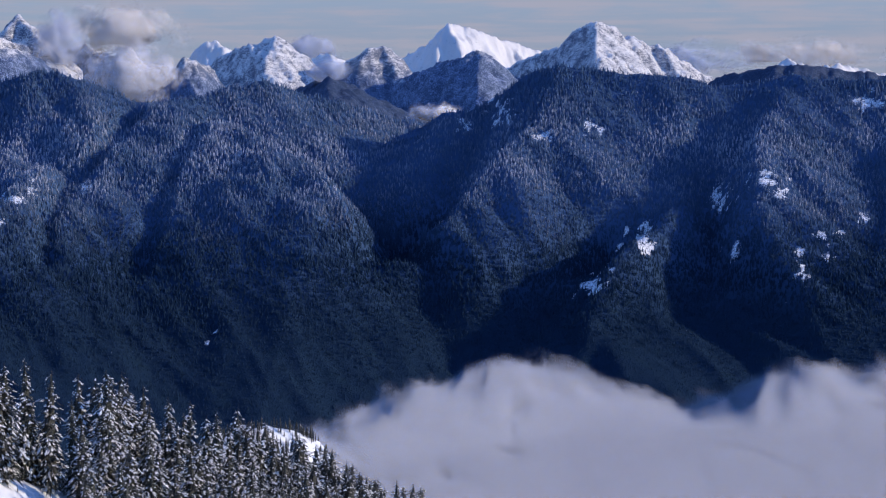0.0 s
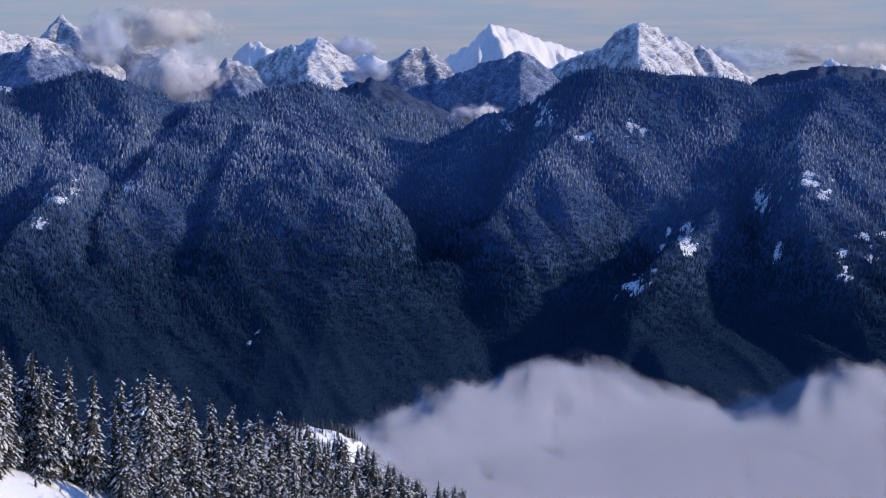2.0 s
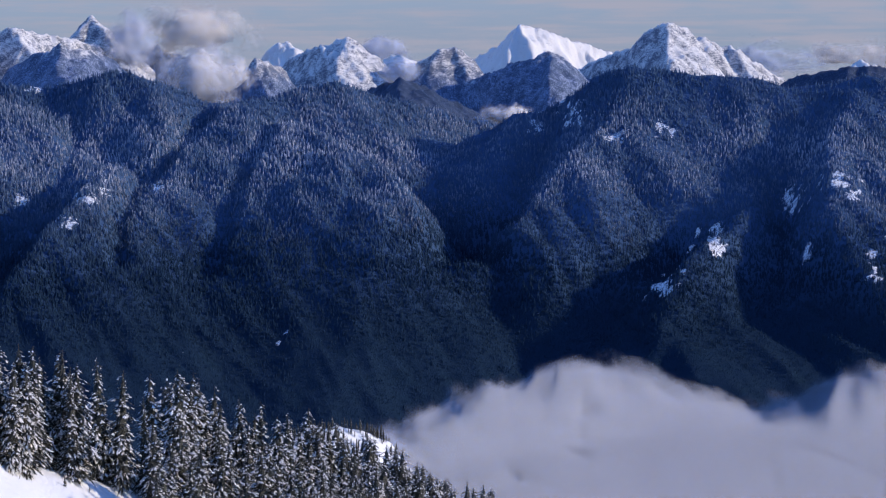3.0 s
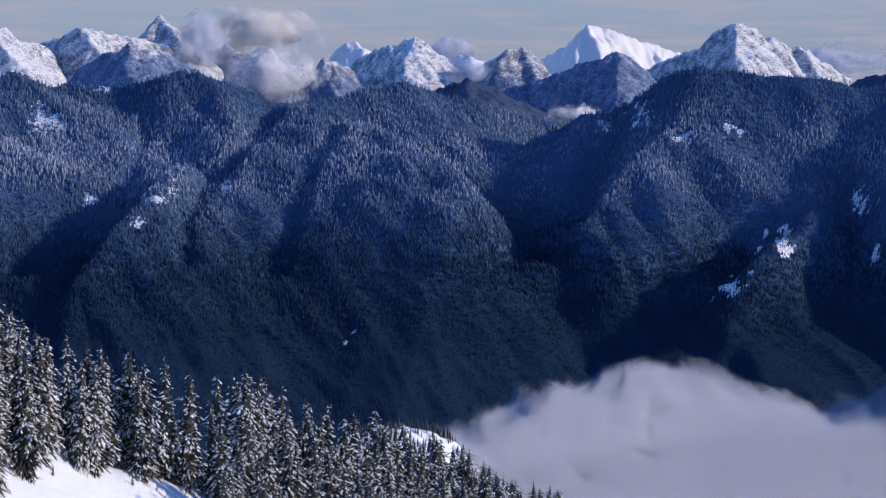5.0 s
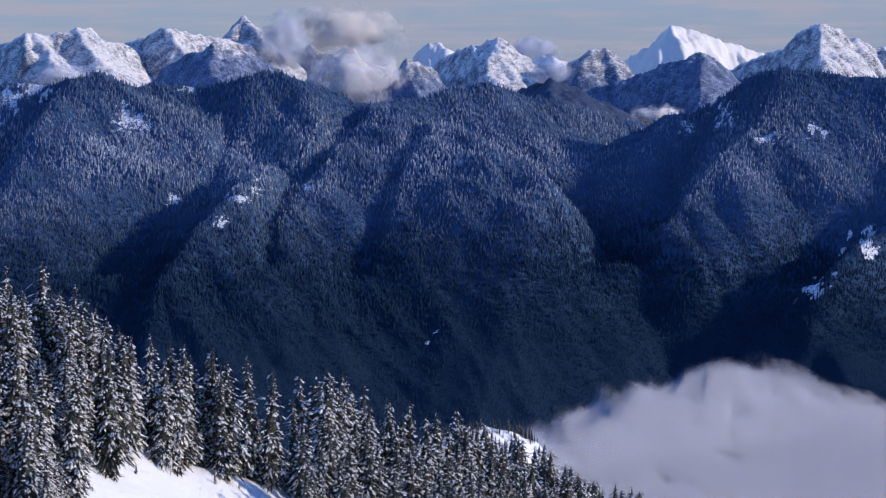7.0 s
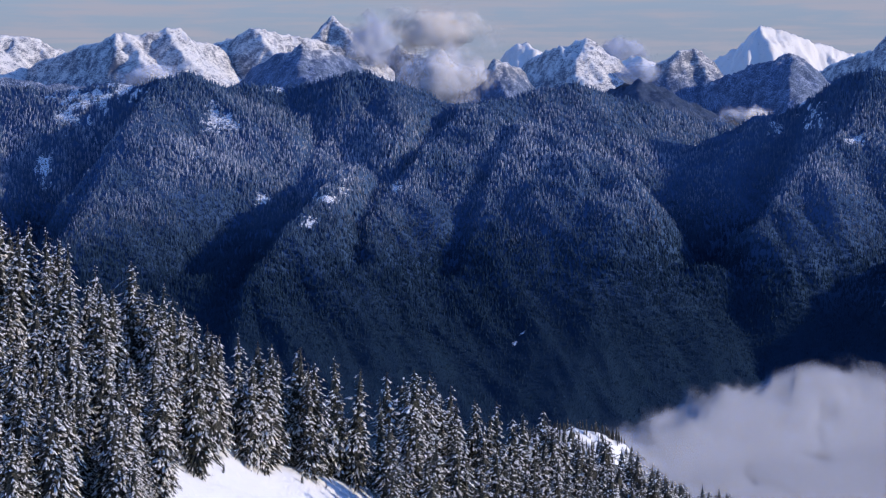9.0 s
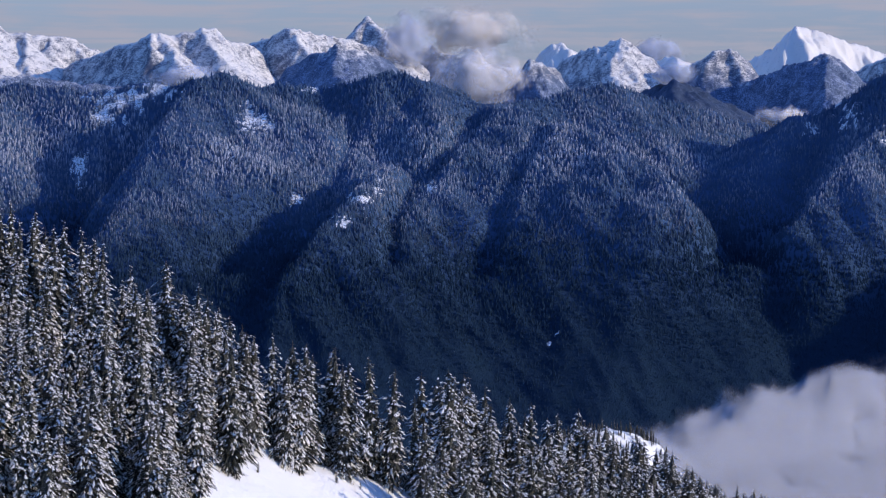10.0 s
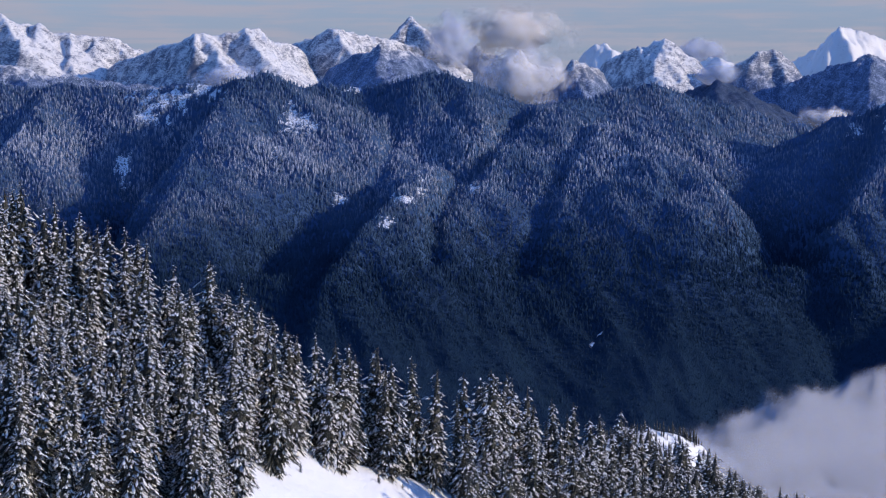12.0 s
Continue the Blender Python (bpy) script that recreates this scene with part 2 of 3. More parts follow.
HILL_RIDGES = [
    # skyline, from the far shoulder to the gap
    spur([(-15.38, -0.35, 3700), (-13.94, -0.34, 3680), (-12.49, -0.32, 3650), (-11.02, -0.34, 3600), (-9.91, -0.30, 3560), (-9.05, -0.27, 3540), (-8.19, -0.02, 3530), (-7.07, -0.19, 3540), (-6.08, -0.33, 3550)], 0.8, 0.8),
    spur([(-6.04, -0.35, 3550), (-5.29, -0.17, 3540), (-4.56, 0.03, 3520), (-3.83, -0.16, 3500), (-2.98, -0.53, 3480), (-2.37, -0.63, 3480), (-1.20, -0.55, 3530), (-0.52, -0.28, 3560), (0.22, -0.19, 3575), (1.46, -0.46, 3610), (2.58, -0.76, 3645), (3.70, -1.06, 3670)], 0.7, 0.7),
    # skyline of the great hill
    spur([(3.76, -1.06, 3520), (4.82, -0.53, 3500), (5.68, -0.08, 3490), (6.43, 0.14, 3480), (6.92, 0.21, 3470), (7.67, 0.15, 3470), (8.41, 0.04, 3460), (9.40, -0.07, 3450), (10.14, -0.19, 3440), (11.00, -0.14, 3440), (12.10, -0.03, 3430), (13.89, -0.10, 3420), (15.48, -0.22, 3420)], 0.7, 0.7),
    # spurs that run down to the valley
    spur([(-12.73, -0.33, 3650), (-13.58, -1.44, 3480), (-14.67, -2.67, 3350), (-15.40, -4.01, 3200)], 1.2, 0.5),
    spur([(-8.19, -0.02, 3530), (-9.05, -0.39, 3490), (-10.03, -1.54, 3350), (-10.89, -2.78, 3200), (-11.45, -4.02, 3080), (-11.88, -5.38, 2980)], 1.5, 0.38),
    spur([(-4.57, -2.00, 3230), (-5.28, -2.78, 3100), (-6.00, -3.50, 2990), (-6.75, -4.50, 2880), (-7.15, -5.87, 2770)], 1.4, 0.5),
    spur([(-3.83, -0.16, 3500), (-3.47, -1.39, 3330), (-3.42, -2.50, 3200), (-3.73, -3.98, 3060), (-3.99, -5.58, 2950)], 0.9, 0.36),
    # the round dome and the gap beside it
    spur([(-2.37, -0.63, 3480), (-1.39, -1.08, 3380), (-1.27, -2.13, 3240), (-1.76, -3.62, 3080), (-2.14, -5.35, 2950)], 0.5, 0.5),
    spur([(-1.75, -0.71, 3440), (-0.40, -1.08, 3340), (0.72, -1.66, 3240), (1.65, -2.26, 3160), (2.11, -3.00, 3090), (1.90, -3.75, 3030)], 0.5, 1.15),
    spur([(2.05, -3.30, 3065), (1.75, -4.10, 3000), (1.30, -5.00, 2950), (0.70, -6.36, 2890)], 0.5, 0.6),
    spur([(0.22, -0.19, 3575), (0.80, -0.89, 3510), (1.50, -1.50, 3450)], 0.7, 0.45),
    # the great hill
    spur([(6.92, 0.21, 3470), (6.43, -0.95, 3360), (5.50, -1.90, 3250), (4.82, -2.78, 3165), (4.40, -3.35, 3105)], 1.5, 0.42),
    spur([(4.40, -3.35, 3105), (3.90, -4.62, 3050), (3.30, -6.11, 2990)], 0.42, 0.5),
    spur([(9.30, -2.65, 3140), (8.80, -3.20, 3075), (8.20, -3.84, 2990), (7.70, -4.72, 2905), (7.35, -6.33, 2800)], 1.1, 0.85),
    spur([(11.85, -0.08, 3440), (11.28, -1.16, 3280), (11.15, -2.21, 3145), (11.50, -3.32, 3030), (12.03, -4.30, 2945), (12.30, -6.02, 2860)], 1.15, 0.5),
    spur([(14.52, -0.10, 3420), (14.54, -1.56, 3260), (14.20, -3.04, 3100), (13.62, -4.28, 3000), (13.52, -6.00, 2900)], 1.2, 0.6),
]


# stream gullies cut into the slope: line, depth, half width
GULLIES = [
    ([(-2.55, -0.78, 3450), (-2.98, -1.39, 3350), (-3.84, -2.01, 3250), (-4.21, -2.69, 3180), (-4.40, -3.61, 3090), (-4.47, -4.84, 2990)], 19, 15),
    ([(-1.14, -0.90, 3400), (-1.33, -1.58, 3310), (-1.82, -2.51, 3200), (-2.32, -3.37, 3100), (-2.53, -4.24, 3030)], 13, 15),
    ([(-5.27, -0.52, 3460), (-5.45, -1.27, 3350), (-5.76, -2.01, 3260), (-5.94, -2.76, 3180)], 9, 12),
    ([(-4.02, -0.63, 3440), (-3.52, -1.37, 3330), (-3.39, -2.24, 3230)], 9, 12),
    ([(5.19, -0.26, 3480), (4.82, -1.13, 3400), (4.45, -2.00, 3320), (3.70, -2.87, 3230), (3.08, -3.75, 3140), (2.58, -4.87, 3040)], 30, 30),
    ([(10.14, -0.86, 3350), (10.28, -1.97, 3220), (9.98, -3.09, 3100), (9.87, -4.33, 3000)], 18, 34),
    ([(8.00, -3.15, 3130), (7.20, -3.75, 3065), (6.50, -4.60, 3000), (5.80, -5.90, 2920)], 40, 50),
    ([(-9.90, -0.75, 3480), (-10.70, -1.35, 3380), (-11.60, -2.25, 3270), (-12.40, -3.15, 3170)], 40, 42),
    ([(-6.70, -2.95, 3180), (-7.30, -3.80, 3090), (-8.10, -4.70, 3000)], 26, 40),
]
GULLIES = [([at(*p) for p in line], depth, width) for line, depth, width in GULLIES]


def hill_height(x, y):
    z = roofs(x, y, HILL_RIDGES, 5.0)
    wx, wy = x + 10 * fbm(x, y, 60, 3, 12), y + 10 * fbm(x, y, 60, 3, 13)
    for line, depth, width in GULLIES:
        off = np.full_like(x, 1e9, dtype=float)
        for (x0, y0, _), (x1, y1, _) in zip(line, line[1:]):
            t = np.clip(((wx - x0) * (x1 - x0) + (wy - y0) * (y1 - y0)) / ((x1 - x0) ** 2 + (y1 - y0) ** 2), 0, 1)
            off = np.minimum(off, np.hypot(wx - x0 - t * (x1 - x0), wy - y0 - t * (y1 - y0)))
        z = z - depth * np.exp(-(off / width) ** 2)
    z += 12 * fbm(x, y, 170, 4, 21) + 6.0 * fbm(x + 0.5 * y, y * 0.35, 50, 3, 31, ridged=True)
    return np.maximum(z, FLOOR - 20)


# clearings and cliffs: bearing, elevation, half width and half height in degrees
CLEARINGS = [(10.35, -2.74, .2, .26), (11.40, -2.36, .25, .18), (11.70, -2.60, .12, .1), (10.67, -3.92, .14, .14), (13.62, -0.59, .3, .16), (7.43, -1.19, .22, .12), (6.50, -1.37, .25, .12)]
CLEARINGS += [(8.76, -3.37, .12, .11), (8.61, -3.66, .11, .12), (8.74, -3.86, .15, .10), (8.33, -3.47, .07, .06), (8.13, -3.81, .10, .08), (7.55, -4.66, .22, .16), (7.98, -4.34, .10, .08), (7.43, -5.62, .05, .03)]
CLEARINGS += [(12.05, -4.02, .10, .13), (12.18, -4.28, .11, .12), (12.68, -3.93, .12, .17), (12.97, -3.42, .13, .08), (13.40, -3.15, .17, .15), (12.55, -3.50, .09, .07)]
CLEARINGS += [(-6.62, -2.89, .14, .14), (-5.13, -2.85, .22, .16), (-5.56, -3.32, .2, .12), (-4.76, -2.50, .12, .2), (-3.57, -2.50, .12, .1), (-7.62, -0.97, .2, .3), (-7.43, -1.15, .25, .15), (-7.99, -1.74, .1, .08), (-6.20, -0.35, .14, .1), (-10.63, -0.62, .45, .3), (-10.14, -0.53, .3, .25), (-9.59, -0.43, .4, .22), (-10.85, -1.02, .3, .25), (-10.39, -0.93, .1, .3), (-11.30, -2.22, .14, .3)]
CLEARINGS += [(-0.78, -5.71, .07, .035), (-0.92, -5.93, .06, .03), (-1.15, -6.02, .05, .025), (-2.2, -6.1, .08, .03), (4.76, -1.13, .14, .3), (5.56, -0.88, .25, .2)]


def openness(x, y, z):
    """1 inside the clearings, 0 in the woods, with ragged borders."""
    az, el = np.degrees(np.arctan2(x, y)), np.degrees(np.arctan((z - EYE) / np.hypot(x, y)))
    rag = 1.7 * fbm(x, y, 11, 4, 77, gain=0.8) - 0.12
    best = np.zeros_like(x)
    for a, e, w, h in CLEARINGS:
        best = np.maximum(best, 1.0 - np.hypot((az - a) / w, (el - e) / h) * 0.62 + rag)
    return np.clip(best, 0, 1)


hx, hy = polar(-18.5, 18.5, 620, 2320, 3800, 230)
hz = hill_height(hx, hy)
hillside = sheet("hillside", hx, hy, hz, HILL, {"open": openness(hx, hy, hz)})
tagged(hillside, "steep mountain side with gullies, cliffs and snowy clearings", "mountainside", kind="structure")


def far_forest():
    """Frosted conifers on the mountain side, too many to count."""
    rng = np.random.default_rng(5)
    n = 300000
    az = rng.uniform(-15.2, 15.2, n)
    d = rng.uniform(2480, 3720, n)
    x, y = d * np.sin(np.radians(az)), d * np.cos(np.radians(az))
    z = hill_height(x, y)
    # slope towards the eye decides how many stand in sight
    z2 = hill_height(x * (1 + 6 / d), y * (1 + 6 / d))
    rise = (z2 - z) / 6 + (EYE - z) / d
    op = openness(x, y, z)
    el = np.degrees(np.arctan((z - EYE) / d))
    keep = (rise > -0.12) & (op < 0.33 + 0.4 * rng.random(n) ** 2) & (el > -8.6) & (z > FLOOR + 2)
    keep &= rng.random(n) < np.clip(0.30 + 0.65 * rise, 0.12, 0.85) * np.clip((el + 7.6) / 2.6, 0.4, 1.0)
    x, y, z, el = x[keep], y[keep], z[keep], el[keep]
    n = len(x)
    h = rng.uniform(4.6, 8.6, n) * (0.9 + 0.35 * fbm(x, y, 90, 3, 8)) * np.clip((el + 8.5) / 4.0, 0.6, 1.0)
    r = h * rng.uniform(0.17, 0.26, n)
    # frost: thick in the middle band, less on the crests, none low down
    alt = z - EYE + 22 * fbm(x, y, 140, 4, 55)
    frost = np.clip((alt + 230) / 120, 0, 1) * (0.5 + 0.46 * fbm(x, y, 60, 4, 66)) * (1 + rng.uniform(-0.6, 0.6, n))
    frost *= 1 - 0.6 * np.clip((alt + 95) / 75, 0, 1)
    az = np.degrees(np.arctan2(x, y))
    frost += 0.3 * np.clip((-9.6 - az) / 0.8, 0, 1) * np.clip((el + 3.2) / 1.2, 0, 1) * rng.random(n)   # extra frost on the far-left shoulder
    sides, tiers = 4, ((0.04, 0.66, 1.0), (0.40, 1.0, 0.66))
    ang = np.arange(sides) * 2 * math.pi / sides
    step = sides + 1
    per = len(tiers) * step
    V, F0 = np.zeros((n, per, 3)), np.zeros((n, per))
    turn = rng.uniform(0, 6.28, n)
    lean = rng.normal(0, 0.03, (n, 2))
    for k, (z0, z1, rr) in enumerate(tiers):
        wob = rng.uniform(0.7, 1.25, (n, sides))
        a = ang[None] + turn[:, None] + k * 0.7
        b = k * step
        V[:, b:b + sides, 0] = x[:, None] + np.cos(a) * (r * rr)[:, None] * wob
        V[:, b:b + sides, 1] = y[:, None] + np.sin(a) * (r * rr)[:, None] * wob
        V[:, b:b + sides, 2] = (z + h * z0)[:, None] + h[:, None] * rng.uniform(-0.05, 0.05, (n, sides))
        V[:, b + sides, 0], V[:, b + sides, 1] = x + lean[:, 0] * h * z1, y + lean[:, 1] * h * z1
        V[:, b + sides, 2] = z + h * z1
        F0[:, b:b + sides] = (frost * (0.45 if k == 0 else 0.8))[:, None]
        F0[:, b + sides] = frost * 1.25
    V[:, :, 2] -= 0.5
    T = np.array([[k * step + i, k * step + (i + 1) % sides, k * step + sides] for k in range(2) for i in range(sides)])
    F = (np.arange(n)[:, None, None] * per + T[None]).reshape(-1, 3)
    me = bpy.data.meshes.new("forest")
    me.from_pydata(V.reshape(-1, 3), [], F)
    me.attributes.new("frost", "FLOAT", "POINT").data.foreach_set("value", F0.reshape(-1).astype(np.float32))
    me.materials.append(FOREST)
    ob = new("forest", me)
    return tagged(ob, "dense frosted conifer forest covering the mountain side", "forest", kind="stuff")


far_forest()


# ---- mountains beyond ----
def mountain(label, d, skyline, seed, slope=0.9, rough=11.0, reach=400.0, mat=None, step=3.3, ribs=1.0, lean=2.3):
    """A massif: its crest line, buttresses that run down from it, and weathered relief."""
    rng = random.Random(seed)
    # each summit stands forward and the crest falls back from it on both sides
    back = [0.0]
    for (a0, e0), (a1, e1) in zip(skyline, skyline[1:]):
        run = (a1 - a0) * d / 57.3
        back.append(back[-1] + (-lean if e1 > e0 else 0.35 * lean) * run * min(1.0, abs(e1 - e0) / (a1 - a0) * 2.5))
    drift = back[-1] / (len(back) - 1)
    back = [b - drift * i for i, b in enumerate(back)]
    back = [b - max(back) for b in back]
    fit = min(0.85, min(190.0, 0.34 * (d - 3850)) / max(1.0, -min(back)))
    back = [b * fit for b in back]
    crest = []
    for (a0, e0), (a1, e1), b0, b1 in zip(skyline, skyline[1:], back, back[1:]):
        for k in range(3):   # jagged steps along the crest
            jag = rng.uniform(-0.035, 0.035) if k else 0.0
            crest.append(at(a0 + (a1 - a0) * (k + rng.uniform(-0.2, 0.2) * (k > 0)) / 3, e0 + (e1 - e0) * k / 3 + jag, d + b0 + (b1 - b0) * k / 3))
    crest.append(at(*skyline[-1], d + back[-1]))
    ridges = [(crest, (slope * 1.7, slope * 1.7))]
    for i, (x, y, z) in enumerate(crest):
        rising = skyline[min(i // 3 + 1, len(skyline) - 1)][1] > skyline[i // 3][1]
        for _ in range(0 if rising or rng.random() > ribs else 1):
            turn = radians(rng.uniform(-50, 40))
            ux, uy = -x / d, -y / d
            vx, vy = ux * math.cos(turn) - uy * math.sin(turn), ux * math.sin(turn) + uy * math.cos(turn)
            line, px, py, pz = [(x, y, z)], x, y, z
            for k in range(4):
                run = rng.uniform(6, 13)
                px, py, pz = px + vx * run + rng.uniform(-5, 5), py + vy * run, pz - run * rng.uniform(0.5, 1.1) * slope
                line.append((px, py, pz))
            ridges.append((line, (slope * 2.3, slope * 1.3)))
        heights = [q[2] for q in crest[max(0, i - 3):i + 4]]
        if z >= max(heights):   # a great rib below each summit, steep on its shaded side
            turn = radians(rng.uniform(-5, 40))
            ux, uy = -x / d, -y / d
            vx, vy = ux * math.cos(turn) - uy * math.sin(turn), ux * math.sin(turn) + uy * math.cos(turn)
            line, px, py, pz = [(x, y, z)], x, y, z
            for k in range(4):
                run = rng.uniform(18, 30)
                px, py, pz = px + vx * run + rng.uniform(-6, 6), py + vy * run, pz - run * rng.uniform(0.45, 0.8) * slope
                line.append((px, py, pz))
            ridges.append((line, (slope * 1.7, slope * 0.85)))
    az0, az1 = skyline[0][0], skyline[-1][0]
    pad = math.degrees(60 / d)
    nx, ny = int((az1 - az0 + 2 * pad) * d / 57.3 / step), int((reach + 30) / step / 1.3)
    x, y = polar(az0 - pad, az1 + pad, nx, d - reach, min(d + 30, 4950), ny)
    wx = x + 5 * fbm(x, y, 34, 3, seed + 3) + 1.6 * fbm(x, y, 9, 2, seed + 4)
    wy = y + 9 * fbm(x, y, 34, 3, seed + 5) + 2.5 * fbm(x, y, 9, 2, seed + 6)
    z = roofs(wx, wy, ridges, 1.6, 3.0)
    hi = np.clip((z - (EYE - 190)) / 120, 0.25, 1)
    z = z + 0.8 * hi * (rough * fbm(x, y, 48, 6, seed, 0.6, ridged=True) - rough * 0.3 + 2.2 * fbm(x, y, 11, 3, seed + 9, 0.6, ridged=True))
    z = np.maximum(z, EYE - 330)
    ob = sheet("mountain", x, y, z, mat)
    return tagged(ob, label, "mountain", group="far mountains")


HIGH = mountain_material("alpine_snow_rock", EYE - 30, 0.10)
MID = mountain_material("snowy_rock_forest", EYE - 6, 0.0)
WHITE = mountain_material("deep_alpine_snow", EYE - 60, 0.46)
# snow-dusted woods whose blue also stands in for shade and haze
SHADE_BLUE = mountain_material("shade_blue_dusted_woods", EYE + 30, 0.0)
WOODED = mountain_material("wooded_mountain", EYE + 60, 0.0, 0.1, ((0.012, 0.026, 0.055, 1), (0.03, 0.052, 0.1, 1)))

mountain("sharp white summit half hidden in cloud", 4840, [(-6.09, 0.21), (-5.60, 0.61), (-5.35, 0.93), (-5.08, 1.18), (-4.96, 1.13), (-4.79, 0.81), (-4.59, 0.40), (-4.34, 0.10)], 11, mat=HIGH, slope=1.0, lean=0.9, rough=10.0)
mountain("rounded snowy hill with dark woods", 4300, [(-7.07, -0.29), (-6.72, 0.06), (-6.21, 0.36), (-5.69, 0.56), (-5.23, 0.54), (-4.80, 0.37), (-4.49, 0.12), (-4.00, -0.09), (-3.38, -0.27)], 12, mat=SHADE_BLUE, slope=0.7)
mountain("broad snow-covered range with rock bands", 4700, [(-14.66, 1.06), (-13.94, 1.23), (-13.58, 0.99), (-13.27, 0.97), (-13.14, 0.99), (-12.92, 0.77), (-12.48, 0.80), (-11.63, 0.71), (-11.02, 0.45), (-10.53, 0.31)], 13, mat=HIGH, ribs=0.25, rough=6.0)
mountain("snowy range with cliffs and a flat summit", 4600, [(-11.75, -0.05), (-11.14, 0.24), (-10.59, 0.45), (-9.85, 0.73), (-9.69, 0.81), (-9.30, 0.79), (-8.75, 0.87), (-8.56, 0.94), (-8.34, 0.92), (-8.07, 0.63), (-7.57, 0.56), (-7.26, 0.36)], 14, mat=HIGH, ribs=0.2, rough=6.0)
mountain("long white ridge with a dark shaded face", 4720, [(-8.19, 0.43), (-7.57, 0.66), (-7.14, 0.71), (-6.89, 0.84), (-6.68, 0.94), (-6.46, 0.87), (-5.96, 0.77), (-5.34, 0.73), (-4.84, 0.56)], 15, mat=HIGH, ribs=0.4)
mountain("frosted wooded ridge below the snowy range", 4000, [(-15.38, 0.02), (-13.94, 0.13), (-13.46, 0.08), (-13.21, -0.11), (-12.12, -0.22), (-10.90, -0.31), (-9.79, -0.43)], 16, mat=MID, slope=0.6)
mountain("distant blue peak behind the clouds", 4860, [(-4.56, 0.14), (-4.19, 0.35), (-3.77, 0.55), (-3.58, 0.57), (-3.16, 0.43), (-2.61, 0.18)], 17, mat=SHADE_BLUE, lean=1.0)
mountain("small rounded snow cap", 4800, [(-1.44, 0.09), (-1.13, 0.49), (-0.91, 0.66), (-0.69, 0.67), (-0.42, 0.46), (-0.15, 0.19)], 18, mat=WHITE, lean=1.0)
mountain("snowy wooded knob in front of a rocky peak", 4300, [(-1.94, -0.28), (-1.69, 0.07), (-1.44, 0.29), (-1.20, 0.26), (-0.95, 0.12), (-0.64, -0.28), (-0.40, -0.59)], 19, mat=MID, slope=1.1)
mountain("rocky snow peak with a shaded flank", 4500, [(-1.01, 0.03), (-0.52, 0.37), (-0.21, 0.56), (-0.02, 0.64), (0.16, 0.59), (0.35, 0.74), (0.56, 0.81), (0.68, 0.72), (0.84, 0.42), (1.27, 0.30), (1.65, 0.00), (1.96, -0.21)], 20, mat=HIGH, slope=1.0, ribs=0.5)
mountain("low distant snowy peak", 4870, [(1.21, 0.13), (1.46, 0.32), (1.77, 0.41), (2.05, 0.30), (2.45, 0.10)], 21, mat=WHITE, lean=1.0)
mountain("rounded frosted mountain with woods", 4420, [(1.46, -0.15), (1.83, 0.08), (2.20, 0.28), (2.64, 0.50), (3.07, 0.48), (3.35, 0.23), (3.55, -0.09), (3.76, -0.39)], 22, mat=MID, slope=0.9)
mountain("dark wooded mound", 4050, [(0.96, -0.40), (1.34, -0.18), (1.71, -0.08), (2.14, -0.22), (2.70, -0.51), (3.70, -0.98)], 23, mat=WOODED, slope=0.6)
mountain("great white summit with a shaded west face", 4860, [(3.20, 0.17), (3.69, 0.53), (4.04, 0.78), (4.37, 1.05), (4.62, 1.00), (5.06, 0.91), (5.49, 0.73), (5.93, 0.61), (6.42, 0.42), (6.92, 0.15)], 24, mat=WHITE, slope=1.2, ribs=0.6, rough=11.0)
mountain("blue shaded ridge with steep wooded flanks", 4330, [(2.45, -0.76), (2.95, -0.33), (3.45, -0.02), (4.13, 0.23), (4.63, 0.39), (5.00, 0.54), (5.21, 0.46), (5.43, 0.21), (5.75, -0.07), (6.18, -0.25)], 25, mat=SHADE_BLUE, slope=0.95)
mountain("pointed snow-covered peak with rock ribs", 4500, [(5.56, 0.09), (6.05, 0.32), (6.49, 0.49), (7.04, 0.74), (7.36, 1.04), (7.61, 1.14), (7.97, 0.99), (8.21, 0.72), (8.43, 0.79), (8.68, 0.65), (8.93, 0.67), (9.29, 0.42), (9.79, 0.13), (10.14, -0.12)], 26, mat=HIGH, slope=1.0, ribs=0.5)
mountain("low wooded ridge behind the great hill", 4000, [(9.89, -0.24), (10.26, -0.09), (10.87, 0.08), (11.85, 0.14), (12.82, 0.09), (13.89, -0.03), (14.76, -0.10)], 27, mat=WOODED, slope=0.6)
mountain("small far white peaks in haze", 4870, [(10.99, 0.07), (11.42, 0.18), (11.75, 0.33), (12.09, 0.21), (12.46, 0.11), (12.82, 0.24), (13.19, 0.12), (13.80, 0.02)], 28, mat=WHITE)


